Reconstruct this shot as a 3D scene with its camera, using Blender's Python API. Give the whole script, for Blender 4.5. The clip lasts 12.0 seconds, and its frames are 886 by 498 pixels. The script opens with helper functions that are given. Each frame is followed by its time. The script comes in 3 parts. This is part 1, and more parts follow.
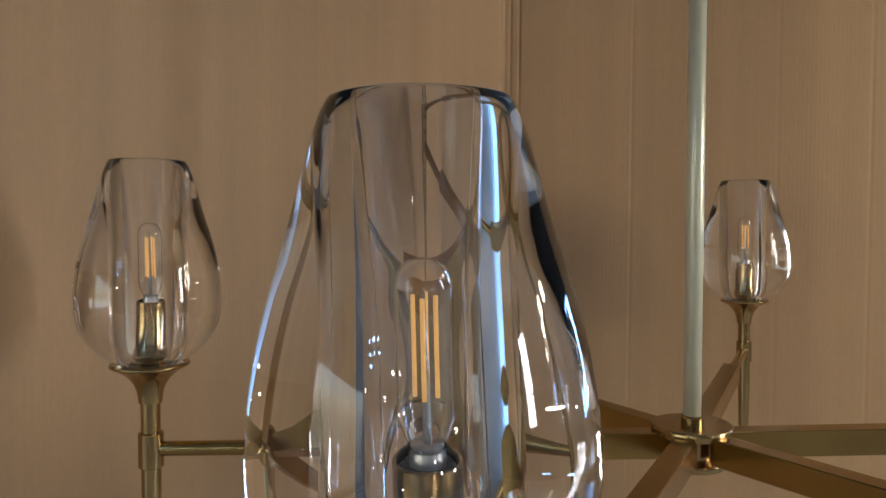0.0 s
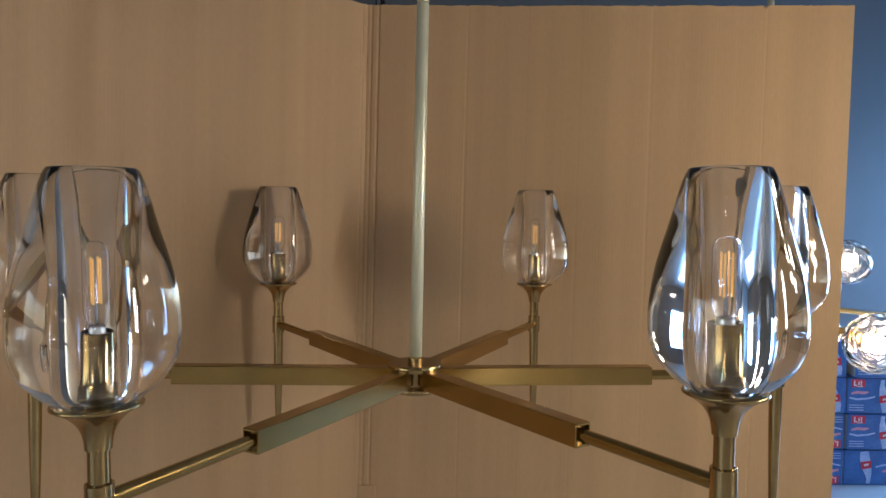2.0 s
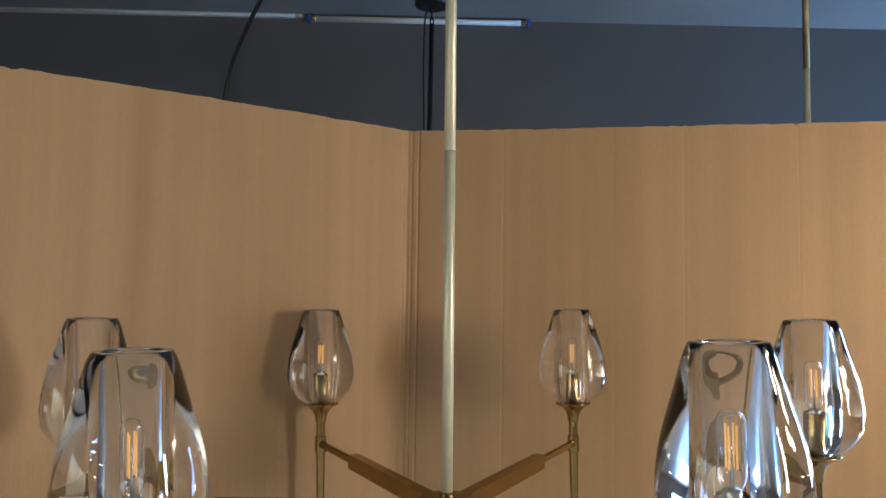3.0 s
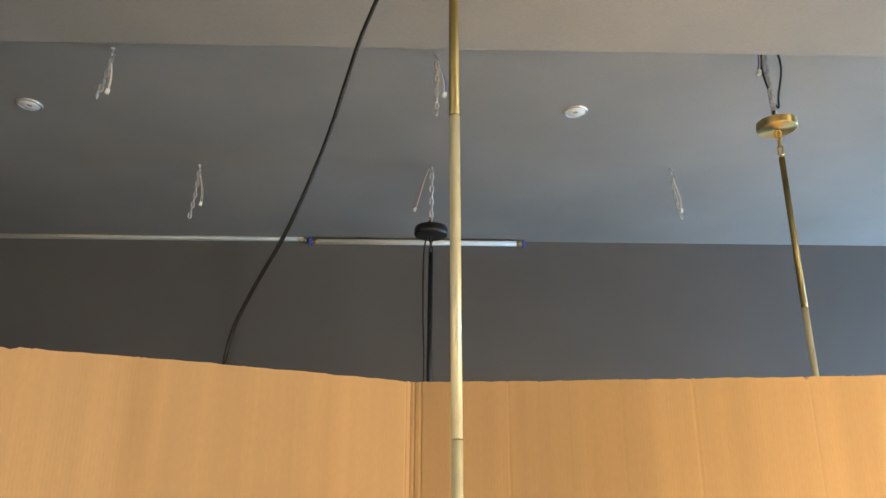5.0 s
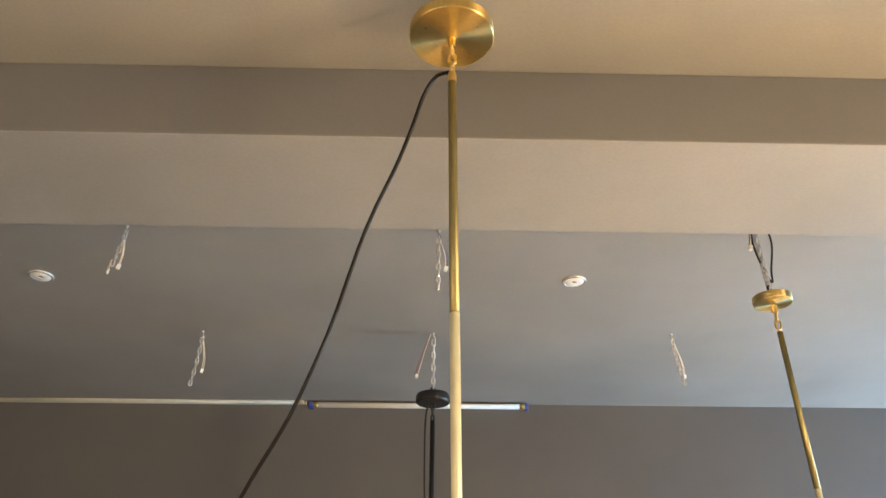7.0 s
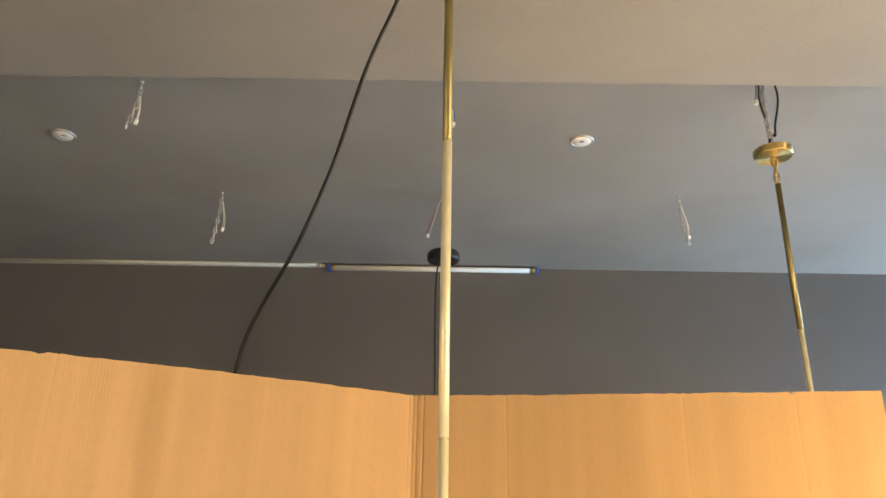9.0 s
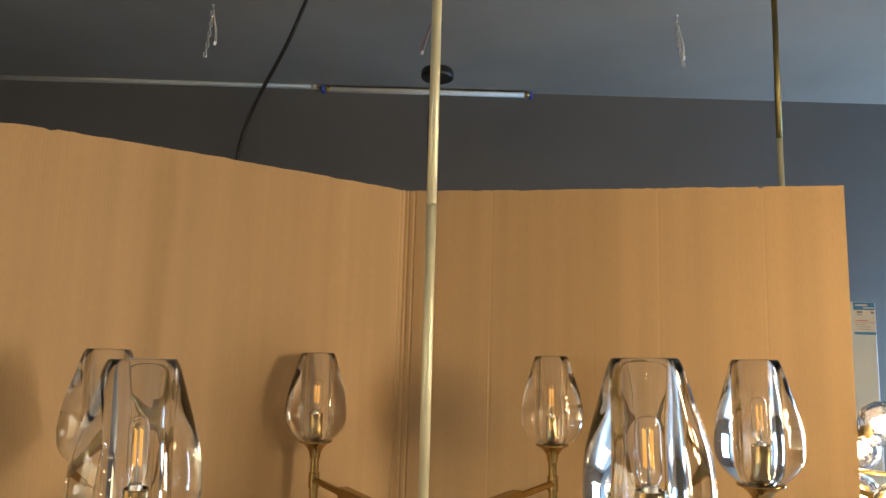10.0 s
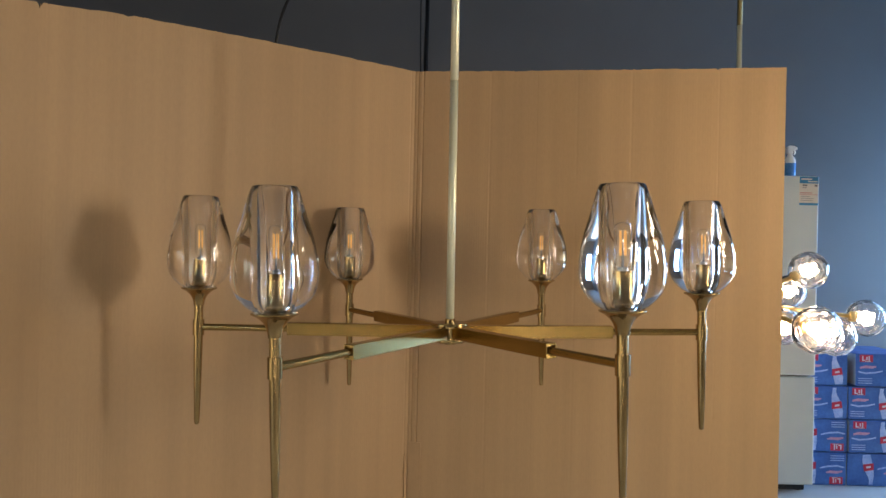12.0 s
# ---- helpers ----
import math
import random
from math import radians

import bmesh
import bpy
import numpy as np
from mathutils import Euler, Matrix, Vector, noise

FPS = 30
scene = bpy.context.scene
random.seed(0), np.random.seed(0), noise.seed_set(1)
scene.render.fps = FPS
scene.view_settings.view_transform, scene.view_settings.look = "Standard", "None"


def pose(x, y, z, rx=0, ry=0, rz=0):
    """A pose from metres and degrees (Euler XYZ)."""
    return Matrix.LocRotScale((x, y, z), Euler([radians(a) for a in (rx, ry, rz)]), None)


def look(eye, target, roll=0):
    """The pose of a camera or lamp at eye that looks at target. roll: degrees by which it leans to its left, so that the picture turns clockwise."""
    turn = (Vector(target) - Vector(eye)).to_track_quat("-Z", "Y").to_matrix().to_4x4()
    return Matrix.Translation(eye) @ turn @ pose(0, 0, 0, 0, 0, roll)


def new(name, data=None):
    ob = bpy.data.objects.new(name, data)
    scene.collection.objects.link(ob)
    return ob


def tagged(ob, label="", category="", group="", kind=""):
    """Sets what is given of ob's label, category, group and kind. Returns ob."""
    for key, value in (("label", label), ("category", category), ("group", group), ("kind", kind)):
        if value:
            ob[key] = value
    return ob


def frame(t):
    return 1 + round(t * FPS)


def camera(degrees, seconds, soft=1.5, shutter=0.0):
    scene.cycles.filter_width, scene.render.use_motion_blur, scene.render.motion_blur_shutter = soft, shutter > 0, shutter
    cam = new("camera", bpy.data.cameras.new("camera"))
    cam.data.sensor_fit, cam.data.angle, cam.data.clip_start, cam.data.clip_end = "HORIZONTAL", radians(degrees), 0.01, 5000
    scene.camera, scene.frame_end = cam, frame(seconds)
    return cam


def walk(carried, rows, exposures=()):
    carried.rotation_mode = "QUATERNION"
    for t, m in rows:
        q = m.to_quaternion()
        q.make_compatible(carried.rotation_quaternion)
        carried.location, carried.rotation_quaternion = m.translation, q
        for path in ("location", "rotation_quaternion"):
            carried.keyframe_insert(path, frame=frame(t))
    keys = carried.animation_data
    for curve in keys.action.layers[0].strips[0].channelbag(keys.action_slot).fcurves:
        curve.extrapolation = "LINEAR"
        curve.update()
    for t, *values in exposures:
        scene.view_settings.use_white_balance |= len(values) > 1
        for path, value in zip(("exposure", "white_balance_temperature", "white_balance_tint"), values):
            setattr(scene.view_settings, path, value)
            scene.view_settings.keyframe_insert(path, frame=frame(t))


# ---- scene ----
cam = camera(61.7, 12.0)
PATH = [
    (0, (-0.265, -0.705, 1.240), (-0.205, 1.293, 1.175), 0.4),
    (0.5, (-0.201, -0.821, 1.225), (-0.133, 1.176, 1.149), 0.4),
    (1, (-0.126, -0.945, 1.216), (-0.019, 1.050, 1.124), 0.6),
    (1.5, (-0.081, -1.017, 1.217), (0.066, 0.974, 1.098), 0.9),
    (2, (-0.020, -1.036, 1.253), (0.086, 0.960, 1.169), 1.5),
    (2.5, (0.021, -1.050, 1.293), (0.018, 0.950, 1.301), 1.2),
    (3, (0.021, -1.079, 1.336), (-0.035, 0.916, 1.463), 0.8),
    (3.5, (0.011, -1.075, 1.380), (-0.058, 0.906, 1.645), 0.9),
    (5.5, (0.006, -1.073, 1.500), (-0.039, 0.785, 2.239), -0.0),
    (6, (0.015, -1.092, 1.526), (-0.036, 0.712, 2.388), 0.2),
    (6.5, (0.010, -1.112, 1.538), (-0.037, 0.622, 2.534), 0.2),
    (8.5, (0.038, -1.141, 1.475), (-0.063, 0.593, 2.467), 0.7),
    (9, (0.064, -1.150, 1.416), (-0.051, 0.715, 2.130), 1.1),
    (9.5, (0.078, -1.181, 1.347), (-0.028, 0.754, 1.842), 1.5),
    (10, (0.080, -1.200, 1.289), (-0.018, 0.774, 1.595), 1.7),
    (10.5, (0.053, -1.273, 1.238), (-0.028, 0.718, 1.410), 1.3),
    (11, (0.024, -1.375, 1.212), (-0.018, 0.623, 1.296), 1.1),
    (11.5, (0.005, -1.453, 1.200), (-0.015, 0.547, 1.243), 1.2),
    (12, (-0.010, -1.534, 1.193), (-0.019, 0.466, 1.202), 1.3),
]
EXPOSURES = [(0, 2.1, 6150, 10), (0.5, 2.27, 5950, 10), (1.5, 2.25, 5900, 10), (2.5, 2.22, 6700, 10), (3.5, 2.66, 6350, 10), (5.5, 3.48, 10900, 13), (6.5, 3.78, 12000, 17), (8.5, 3.82, 12600, 18), (9.5, 3.0, 10900, 14), (10.5, 2.46, 8400, 11), (12, 2.34, 7300, 11)]
walk(cam, [(t, look(eye, target, roll)) for t, eye, target, roll in PATH], EXPOSURES)

scene.cycles.max_bounces, scene.cycles.transmission_bounces = 24, 24      # thick glass

# ---- light ----
ROOM = pose(0, 0, 0, 0, 0, 3.0)      # the room stands turned a little against the chandelier
world = bpy.data.worlds.new("world")
world.use_nodes = True
scene.world = world
sky = world.node_tree.nodes.new("ShaderNodeTexSky")
sky.sky_type, sky.sun_disc, sky.sun_elevation, sky.sun_rotation = "NISHITA", False, radians(49), radians(70)
world.node_tree.links.new(sky.outputs[0], world.node_tree.nodes["Background"].inputs[0])
world.node_tree.nodes["Background"].inputs[1].default_value = 0.1

X0, X1, Y0, Y1, ZC = -3.4, 4.2, -5.0, 2.90, 2.85     # the room, in its own turned frame
# openings: name, wall, from, to, sill, head, power, colour
WINDOWS = [
    ("window_1", "right", -2.30, -1.85, 0.8, 2.4, 23.0, (0.97, 0.97, 0.97)),
    ("window_2", "front", 3.1, 3.8, 1.1, 2.2, 1.2, (0.86, 0.94, 1.0)),
    ("window_3", "right", 1.75, 2.8, 0.4, 1.9, 30.0, (0.18, 0.48, 1.0)),
    # made-up opening, out of view: fill for the ceiling's left and the floor
    ("window_4", "left", -4.8, -1.2, 0.1, 1.7, 4.0, (1.0, 0.88, 0.72)),
]


def window_lamp(wall, a, b, lo, hi, watts, colour):
    data = bpy.data.lights.new("daylight", "AREA")
    data.shape, data.size, data.size_y, data.energy, data.color = "RECTANGLE", b - a, hi - lo, watts, colour
    ob = new("daylight", data)
    m, z = (a + b) / 2, (lo + hi) / 2
    if wall == "right":
        ob.matrix_world = ROOM @ look((X1 + 0.14, m, z), (X1 - 1, m, z))
    elif wall == "left":
        ob.matrix_world = ROOM @ look((X0 - 0.14, m, z), (X0 + 1, m, z))
    else:
        ob.matrix_world = ROOM @ look((m, Y0 - 0.14, z), (m, Y0 + 1, z))
    return ob


for _, wall, a, b, lo, hi, watts, colour in WINDOWS:
    window_lamp(wall, a, b, lo, hi, watts, colour)


sun_data = bpy.data.lights.new("sun", "SUN")
sun_data.energy, sun_data.angle, sun_data.color = 3.5, radians(0.5), (1.0, 0.90, 0.76)
sun = new("sun", sun_data)
sun.matrix_world = look((9, 0.6, 8.7), (2, -1.9, 0))

# ---- materials ----
def material(name, colour=(0.5, 0.5, 0.5), rough=0.5, metal=0.0):
    m = bpy.data.materials.new(name)
    m.use_nodes = True
    b = m.node_tree.nodes["Principled BSDF"]
    b.inputs["Base Color"].default_value = (*colour, 1)
    b.inputs["Roughness"].default_value, b.inputs["Metallic"].default_value = rough, metal
    return m


def put(m, kind, **values):
    node = m.node_tree.nodes.new(kind)
    for key, value in values.items():
        node.inputs[key.replace("_", " ")].default_value = value
    return node


def link(m, a, b):
    m.node_tree.links.new(a, b)


def coords(m, scale):
    tc = put(m, "ShaderNodeTexCoord")
    mp = put(m, "ShaderNodeMapping", Scale=scale)
    link(m, tc.outputs["Object"], mp.inputs["Vector"])
    return mp.outputs["Vector"]


def mottled(name, dark, light, rough, scale=(3, 3, 3), fine=(60, 60, 60), bump=0.1, metal=0.0, spread=0.08, depth=0.002):
    """Two scales of noise between two colours, with a fine relief."""
    m = material(name, light, rough, metal)
    b = m.node_tree.nodes["Principled BSDF"]
    n1 = put(m, "ShaderNodeTexNoise", Scale=1.0, Detail=5.0)
    link(m, coords(m, scale), n1.inputs["Vector"])
    n2 = put(m, "ShaderNodeTexNoise", Scale=1.0, Detail=4.0)
    link(m, coords(m, fine), n2.inputs["Vector"])
    mix = put(m, "ShaderNodeMath")
    mix.operation = "MULTIPLY_ADD"
    mix.inputs[1].default_value = 0.35
    link(m, n2.outputs["Fac"], mix.inputs[0])
    half = put(m, "ShaderNodeMath")
    half.operation = "MULTIPLY"
    half.inputs[1].default_value = 0.65
    link(m, n1.outputs["Fac"], half.inputs[0])
    link(m, half.outputs[0], mix.inputs[2])
    ramp = put(m, "ShaderNodeValToRGB")
    ramp.color_ramp.elements[0].position, ramp.color_ramp.elements[0].color = 0.35, (*dark, 1)
    ramp.color_ramp.elements[1].position, ramp.color_ramp.elements[1].color = 0.65, (*light, 1)
    link(m, mix.outputs[0], ramp.inputs["Fac"])
    link(m, ramp.outputs["Color"], b.inputs["Base Color"])
    r = put(m, "ShaderNodeMapRange", To_Min=rough - spread, To_Max=rough + spread)
    link(m, n2.outputs["Fac"], r.inputs["Value"])
    link(m, r.outputs["Result"], b.inputs["Roughness"])
    bp = put(m, "ShaderNodeBump", Strength=bump, Distance=depth)
    link(m, n2.outputs["Fac"], bp.inputs["Height"])
    link(m, bp.outputs["Normal"], b.inputs["Normal"])
    return m


def cardboard_material():
    """Kraft board: flutes run upright, with broad pressed bands and fibre specks."""
    m = mottled("kraft_cardboard", (0.430, 0.268, 0.131), (0.490, 0.308, 0.154), 0.60, (2.6, 2.6, 0.5), (170, 170, 60), 0.08, spread=0.07)
    b = m.node_tree.nodes["Principled BSDF"]
    wave = put(m, "ShaderNodeTexWave", Scale=46.0, Distortion=0.6, Detail=1.0)
    wave.bands_direction = "X"
    link(m, coords(m, (1, 0.0, 0.06)), wave.inputs["Vector"])
    band = put(m, "ShaderNodeTexNoise", Scale=1.0, Detail=2.0)
    link(m, coords(m, (16, 0, 0.25)), band.inputs["Vector"])
    mul = put(m, "ShaderNodeMath")
    mul.operation = "MULTIPLY"
    link(m, wave.outputs["Fac"], mul.inputs[0])
    link(m, band.outputs["Fac"], mul.inputs[1])
    old = b.inputs["Normal"].links[0].from_node
    bp = put(m, "ShaderNodeBump", Strength=0.15, Distance=0.0008)
    link(m, mul.outputs[0], bp.inputs["Height"])
    link(m, old.outputs["Normal"], bp.inputs["Normal"])
    bp2 = put(m, "ShaderNodeBump", Strength=0.10, Distance=0.004)
    link(m, band.outputs["Fac"], bp2.inputs["Height"])
    link(m, bp.outputs["Normal"], bp2.inputs["Normal"])
    link(m, bp2.outputs["Normal"], b.inputs["Normal"])
    streak = put(m, "ShaderNodeTexNoise", Scale=1.0, Detail=3.0, Roughness=0.6)
    link(m, coords(m, (15, 0, 0.3)), streak.inputs["Vector"])
    rng = put(m, "ShaderNodeMapRange", From_Min=0.3, From_Max=0.7, To_Min=0.91, To_Max=1.055)
    link(m, streak.outputs["Fac"], rng.inputs["Value"])
    mulc = put(m, "ShaderNodeVectorMath")
    mulc.operation = "MULTIPLY"
    link(m, b.inputs["Base Color"].links[0].from_socket, mulc.inputs[0])
    link(m, rng.outputs["Result"], mulc.inputs[1])
    link(m, mulc.outputs[0], b.inputs["Base Color"])
    return m


def brass_material(name, dark, light, rough, grain):
    return mottled(name, dark, light, rough, (14, 14, 14), grain, 0.02, 1.0, 0.025, 0.0003)


def glass_material(name, rough=0.0, ior=1.5, tint=(1, 1, 1)):
    m = material(name, tint, rough)
    b = m.node_tree.nodes["Principled BSDF"]
    b.inputs["Transmission Weight"].default_value, b.inputs["IOR"].default_value = 1.0, ior
    return m


def glow_material(name, colour, strength):
    m = material(name, colour, 0.4)
    b = m.node_tree.nodes["Principled BSDF"]
    b.inputs["Emission Color"].default_value, b.inputs["Emission Strength"].default_value = (*colour, 1), strength
    return m


CARD = cardboard_material()
CARD_EDGE = mottled("cardboard_edge", (0.30, 0.18, 0.085), (0.46, 0.29, 0.15), 0.8, (40, 40, 4), (200, 200, 200), 0.3)
BRASS = brass_material("antique_brass", (0.310, 0.208, 0.086), (0.450, 0.310, 0.138), 0.20, (300, 300, 6))
BRASS_BAR = brass_material("brushed_brass_bar", (0.355, 0.230, 0.076), (0.425, 0.280, 0.098), 0.26, (6, 300, 300))
# darker copy of the brass for the canopy screws: shade put into colour
BRASS_SHADED = brass_material("shaded_brass", (0.22, 0.16, 0.08), (0.30, 0.22, 0.11), 0.45, (200, 200, 200))
GOLD = brass_material("satin_gold_brass", (0.66, 0.45, 0.17), (0.80, 0.58, 0.26), 0.30, (250, 250, 20))
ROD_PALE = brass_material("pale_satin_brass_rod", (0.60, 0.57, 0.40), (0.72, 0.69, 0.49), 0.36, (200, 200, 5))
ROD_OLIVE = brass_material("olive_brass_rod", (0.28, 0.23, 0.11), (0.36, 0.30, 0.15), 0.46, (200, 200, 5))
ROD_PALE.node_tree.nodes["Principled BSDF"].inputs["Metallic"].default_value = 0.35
def spun_material():
    """Brass turned on a lathe: the sheen runs out from the centre in rays."""
    m = brass_material("spun_satin_brass", (0.62, 0.42, 0.16), (0.78, 0.56, 0.25), 0.34, (250, 250, 20))
    b = m.node_tree.nodes["Principled BSDF"]
    tangent = put(m, "ShaderNodeTangent")
    tangent.direction_type, tangent.axis = "RADIAL", "Z"
    link(m, tangent.outputs["Tangent"], b.inputs["Tangent"])
    b.inputs["Anisotropic"].default_value, b.inputs["Anisotropic Rotation"].default_value = 0.9, 0.25
    return m


GOLD_SPUN = spun_material()
GLASS = glass_material("thick_clear_crystal", 0.0, 1.54)
BULB_GLASS = glass_material("bulb_glass", 0.0, 1.46)
# glow added to the strips, since the thick shade keeps light off them
FILAMENT = glow_material("filament_added_glow", (1.0, 0.53, 0.14), 0.12)
STEEL = mottled("bright_zinc", (0.58, 0.58, 0.58), (0.86, 0.86, 0.85), 0.24, (60, 60, 60), (300, 300, 300), 0.05, 0.6)
CABLE_BLACK = mottled("black_cable_rubber", (0.004, 0.004, 0.005), (0.010, 0.010, 0.011), 0.33, (40, 40, 40), (300, 300, 300), 0.05)
CABLE_BLACK.node_tree.nodes["Principled BSDF"].inputs["Specular IOR Level"].default_value = 0.25
BLACK = mottled("black_plastic", (0.006, 0.006, 0.007), (0.014, 0.014, 0.015), 0.42, (20, 20, 20), (300, 300, 300), 0.05)
SOCKET_BLACK = mottled("black_socket_insert", (0.01, 0.01, 0.01), (0.02, 0.02, 0.02), 0.3, (50, 50, 50), (300, 300, 300), 0.03)
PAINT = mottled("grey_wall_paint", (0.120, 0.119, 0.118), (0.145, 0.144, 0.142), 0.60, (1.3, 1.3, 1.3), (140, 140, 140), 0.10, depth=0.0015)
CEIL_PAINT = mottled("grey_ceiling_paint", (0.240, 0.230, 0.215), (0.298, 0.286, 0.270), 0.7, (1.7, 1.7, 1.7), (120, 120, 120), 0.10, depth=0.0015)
SHOWROOM_WALL = mottled("showroom_wall_paint", (0.135, 0.133, 0.130), (0.165, 0.162, 0.158), 0.7, (1.3, 1.3, 1.3), (120, 120, 120), 0.1)
FLOOR_MAT = mottled("grey_floor_tile", (0.46, 0.45, 0.43), (0.55, 0.54, 0.52), 0.35, (2, 2, 2), (60, 60, 60), 0.05)
WHITE_PLASTIC = mottled("white_plastic", (0.80, 0.80, 0.77), (0.87, 0.87, 0.84), 0.4, (20, 20, 20), (200, 200, 200), 0.03)
CREAM_PLASTIC = mottled("cream_plastic", (0.58, 0.57, 0.50), (0.66, 0.65, 0.58), 0.45, (20, 20, 20), (200, 200, 200), 0.03)
WIRE_WHITE = mottled("white_wire", (0.62, 0.58, 0.48), (0.74, 0.70, 0.60), 0.5, (40, 40, 40), (200, 200, 200), 0.03)
WIRE_BLUE = mottled("blue_wire", (0.03, 0.08, 0.40), (0.05, 0.12, 0.52), 0.45, (40, 40, 40), (200, 200, 200), 0.03)
WIRE_RED = mottled("red_wire", (0.35, 0.03, 0.05), (0.45, 0.05, 0.08), 0.45, (40, 40, 40), (200, 200, 200), 0.03)
FRIDGE_MAT = mottled("fridge_enamel", (0.60, 0.66, 0.65), (0.66, 0.72, 0.71), 0.32, (3, 3, 3), (200, 200, 200), 0.03)
RUBBER = mottled("dark_rubber", (0.02, 0.02, 0.02), (0.04, 0.04, 0.04), 0.7, (30, 30, 30), (200, 200, 200), 0.05)
PAPER = mottled("label_paper", (0.72, 0.67, 0.58), (0.80, 0.75, 0.66), 0.6, (20, 20, 20), (200, 200, 200), 0.02)
LABEL_BLUE = mottled("label_blue", (0.03, 0.22, 0.42), (0.04, 0.28, 0.50), 0.5, (20, 20, 20), (200, 200, 200), 0.02)
INK = mottled("grey_ink", (0.20, 0.18, 0.17), (0.30, 0.27, 0.26), 0.6, (50, 50, 50), (200, 200, 200), 0.02)
INK_RED = mottled("red_ink", (0.55, 0.10, 0.08), (0.62, 0.14, 0.10), 0.6, (50, 50, 50), (200, 200, 200), 0.02)
CARTON_BLUE = mottled("printed_blue_carton", (0.026, 0.095, 0.34), (0.055, 0.19, 0.52), 0.4, (9, 9, 9), (60, 60, 60), 0.04)
CARTON_SIDE = mottled("plain_carton_side", (0.32, 0.33, 0.36), (0.42, 0.43, 0.46), 0.6, (9, 9, 9), (60, 60, 60), 0.04)
CARTON_RED = mottled("printed_red", (0.55, 0.02, 0.05), (0.68, 0.04, 0.09), 0.4, (15, 15, 15), (90, 90, 90), 0.03)
CARTON_PALE = mottled("printed_pale_blue", (0.25, 0.40, 0.72), (0.50, 0.62, 0.86), 0.4, (30, 30, 30), (120, 120, 120), 0.03)
CARTON_PINK = mottled("printed_pink", (0.60, 0.25, 0.38), (0.72, 0.36, 0.48), 0.4, (30, 30, 30), (120, 120, 120), 0.03)
CARTON_WHITE = mottled("printed_white", (0.70, 0.66, 0.70), (0.80, 0.77, 0.80), 0.4, (30, 30, 30), (120, 120, 120), 0.03)
SPRAY_BLUE = mottled("spray_bottle_blue", (0.06, 0.24, 0.55), (0.10, 0.34, 0.68), 0.25, (20, 20, 20), (200, 200, 200), 0.02)
CRACKLE = glass_material("smoky_crackle_glass", 0.02, 1.48, (0.93, 0.88, 0.86))
LAMP_ON = glow_material("lit_lamp_core", (1.0, 0.80, 0.58), 12.0)
SPOT_WARM = glow_material("lit_spotlight_warm", (1.0, 0.90, 0.76), 19.0)
LAMP_NEAR = glow_material("lit_globe_cluster", (1.0, 0.86, 0.66), 8.5)
SPOT_COOL = glow_material("lit_spotlight_cool", (0.25, 0.50, 1.0), 14.0)
FRAME_MAT = mottled("window_frame_grey", (0.10, 0.10, 0.105), (0.14, 0.14, 0.145), 0.4, (9, 9, 9), (90, 90, 90), 0.03)


# ---- building helpers ----
def obj(name, bm, mat, m=None):
    me = bpy.data.meshes.new(name)
    bm.to_mesh(me)
    bm.free()
    for one in mat if isinstance(mat, (list, tuple)) else [mat]:
        me.materials.append(one)
    ob = new(name, me)
    if m is not None:
        ob.matrix_world = m
    return ob


def part(name, bm, mat, parent, label="", m=None):
    ob = obj(name, bm, mat)
    ob.parent = parent
    if m is not None:
        ob.matrix_basis = m
    if label:
        ob["label"] = label
    return ob


def again(ob, parent, m=None):
    """One more part on the same mesh."""
    o = ob.copy()
    scene.collection.objects.link(o)
    o.parent = parent
    o.matrix_basis = m if m is not None else ob.matrix_basis.copy()
    return o


def thing(name, m, label, category, group="", kind=""):
    ob = new(name)
    ob.empty_display_size = 0.05
    ob.matrix_world = m
    return tagged(ob, label, category, group, kind)


def smooth(points, n=6):
    """A rounded line through points of any length (Catmull-Rom)."""
    p = [Vector(q) for q in points]
    p = [2 * p[0] - p[1]] + p + [2 * p[-1] - p[-2]]
    out = []
    for i in range(1, len(p) - 2):
        a, b, c, d = p[i - 1:i + 3]
        for k in range(n):
            t = k / n
            out.append(0.5 * (2 * b + (c - a) * t + (2 * a - 5 * b + 4 * c - d) * t * t + (3 * b - a - 3 * c + d) * t ** 3))
    return out + [p[-2]]


def lathe(*runs, n=40, bm=None):
    """Turned body: each run is a smooth line of (radius, z); the runs meet in sharp edges."""
    bm = bm or bmesh.new()
    for run in runs:
        rings = []
        for r, z in run:
            if r < 1e-6:
                rings.append([bm.verts.new((0, 0, z))])
            else:
                rings.append([bm.verts.new((r * math.cos(2 * math.pi * i / n), r * math.sin(2 * math.pi * i / n), z)) for i in range(n)])
        for lo, hi in zip(rings, rings[1:]):
            for i in range(n):
                j = (i + 1) % n
                face = [lo[i % len(lo)], lo[j % len(lo)], hi[j % len(hi)], hi[i % len(hi)]]
                face = list(dict.fromkeys(face))
                if len(face) > 2:
                    bm.faces.new(face).smooth = True
    return bm


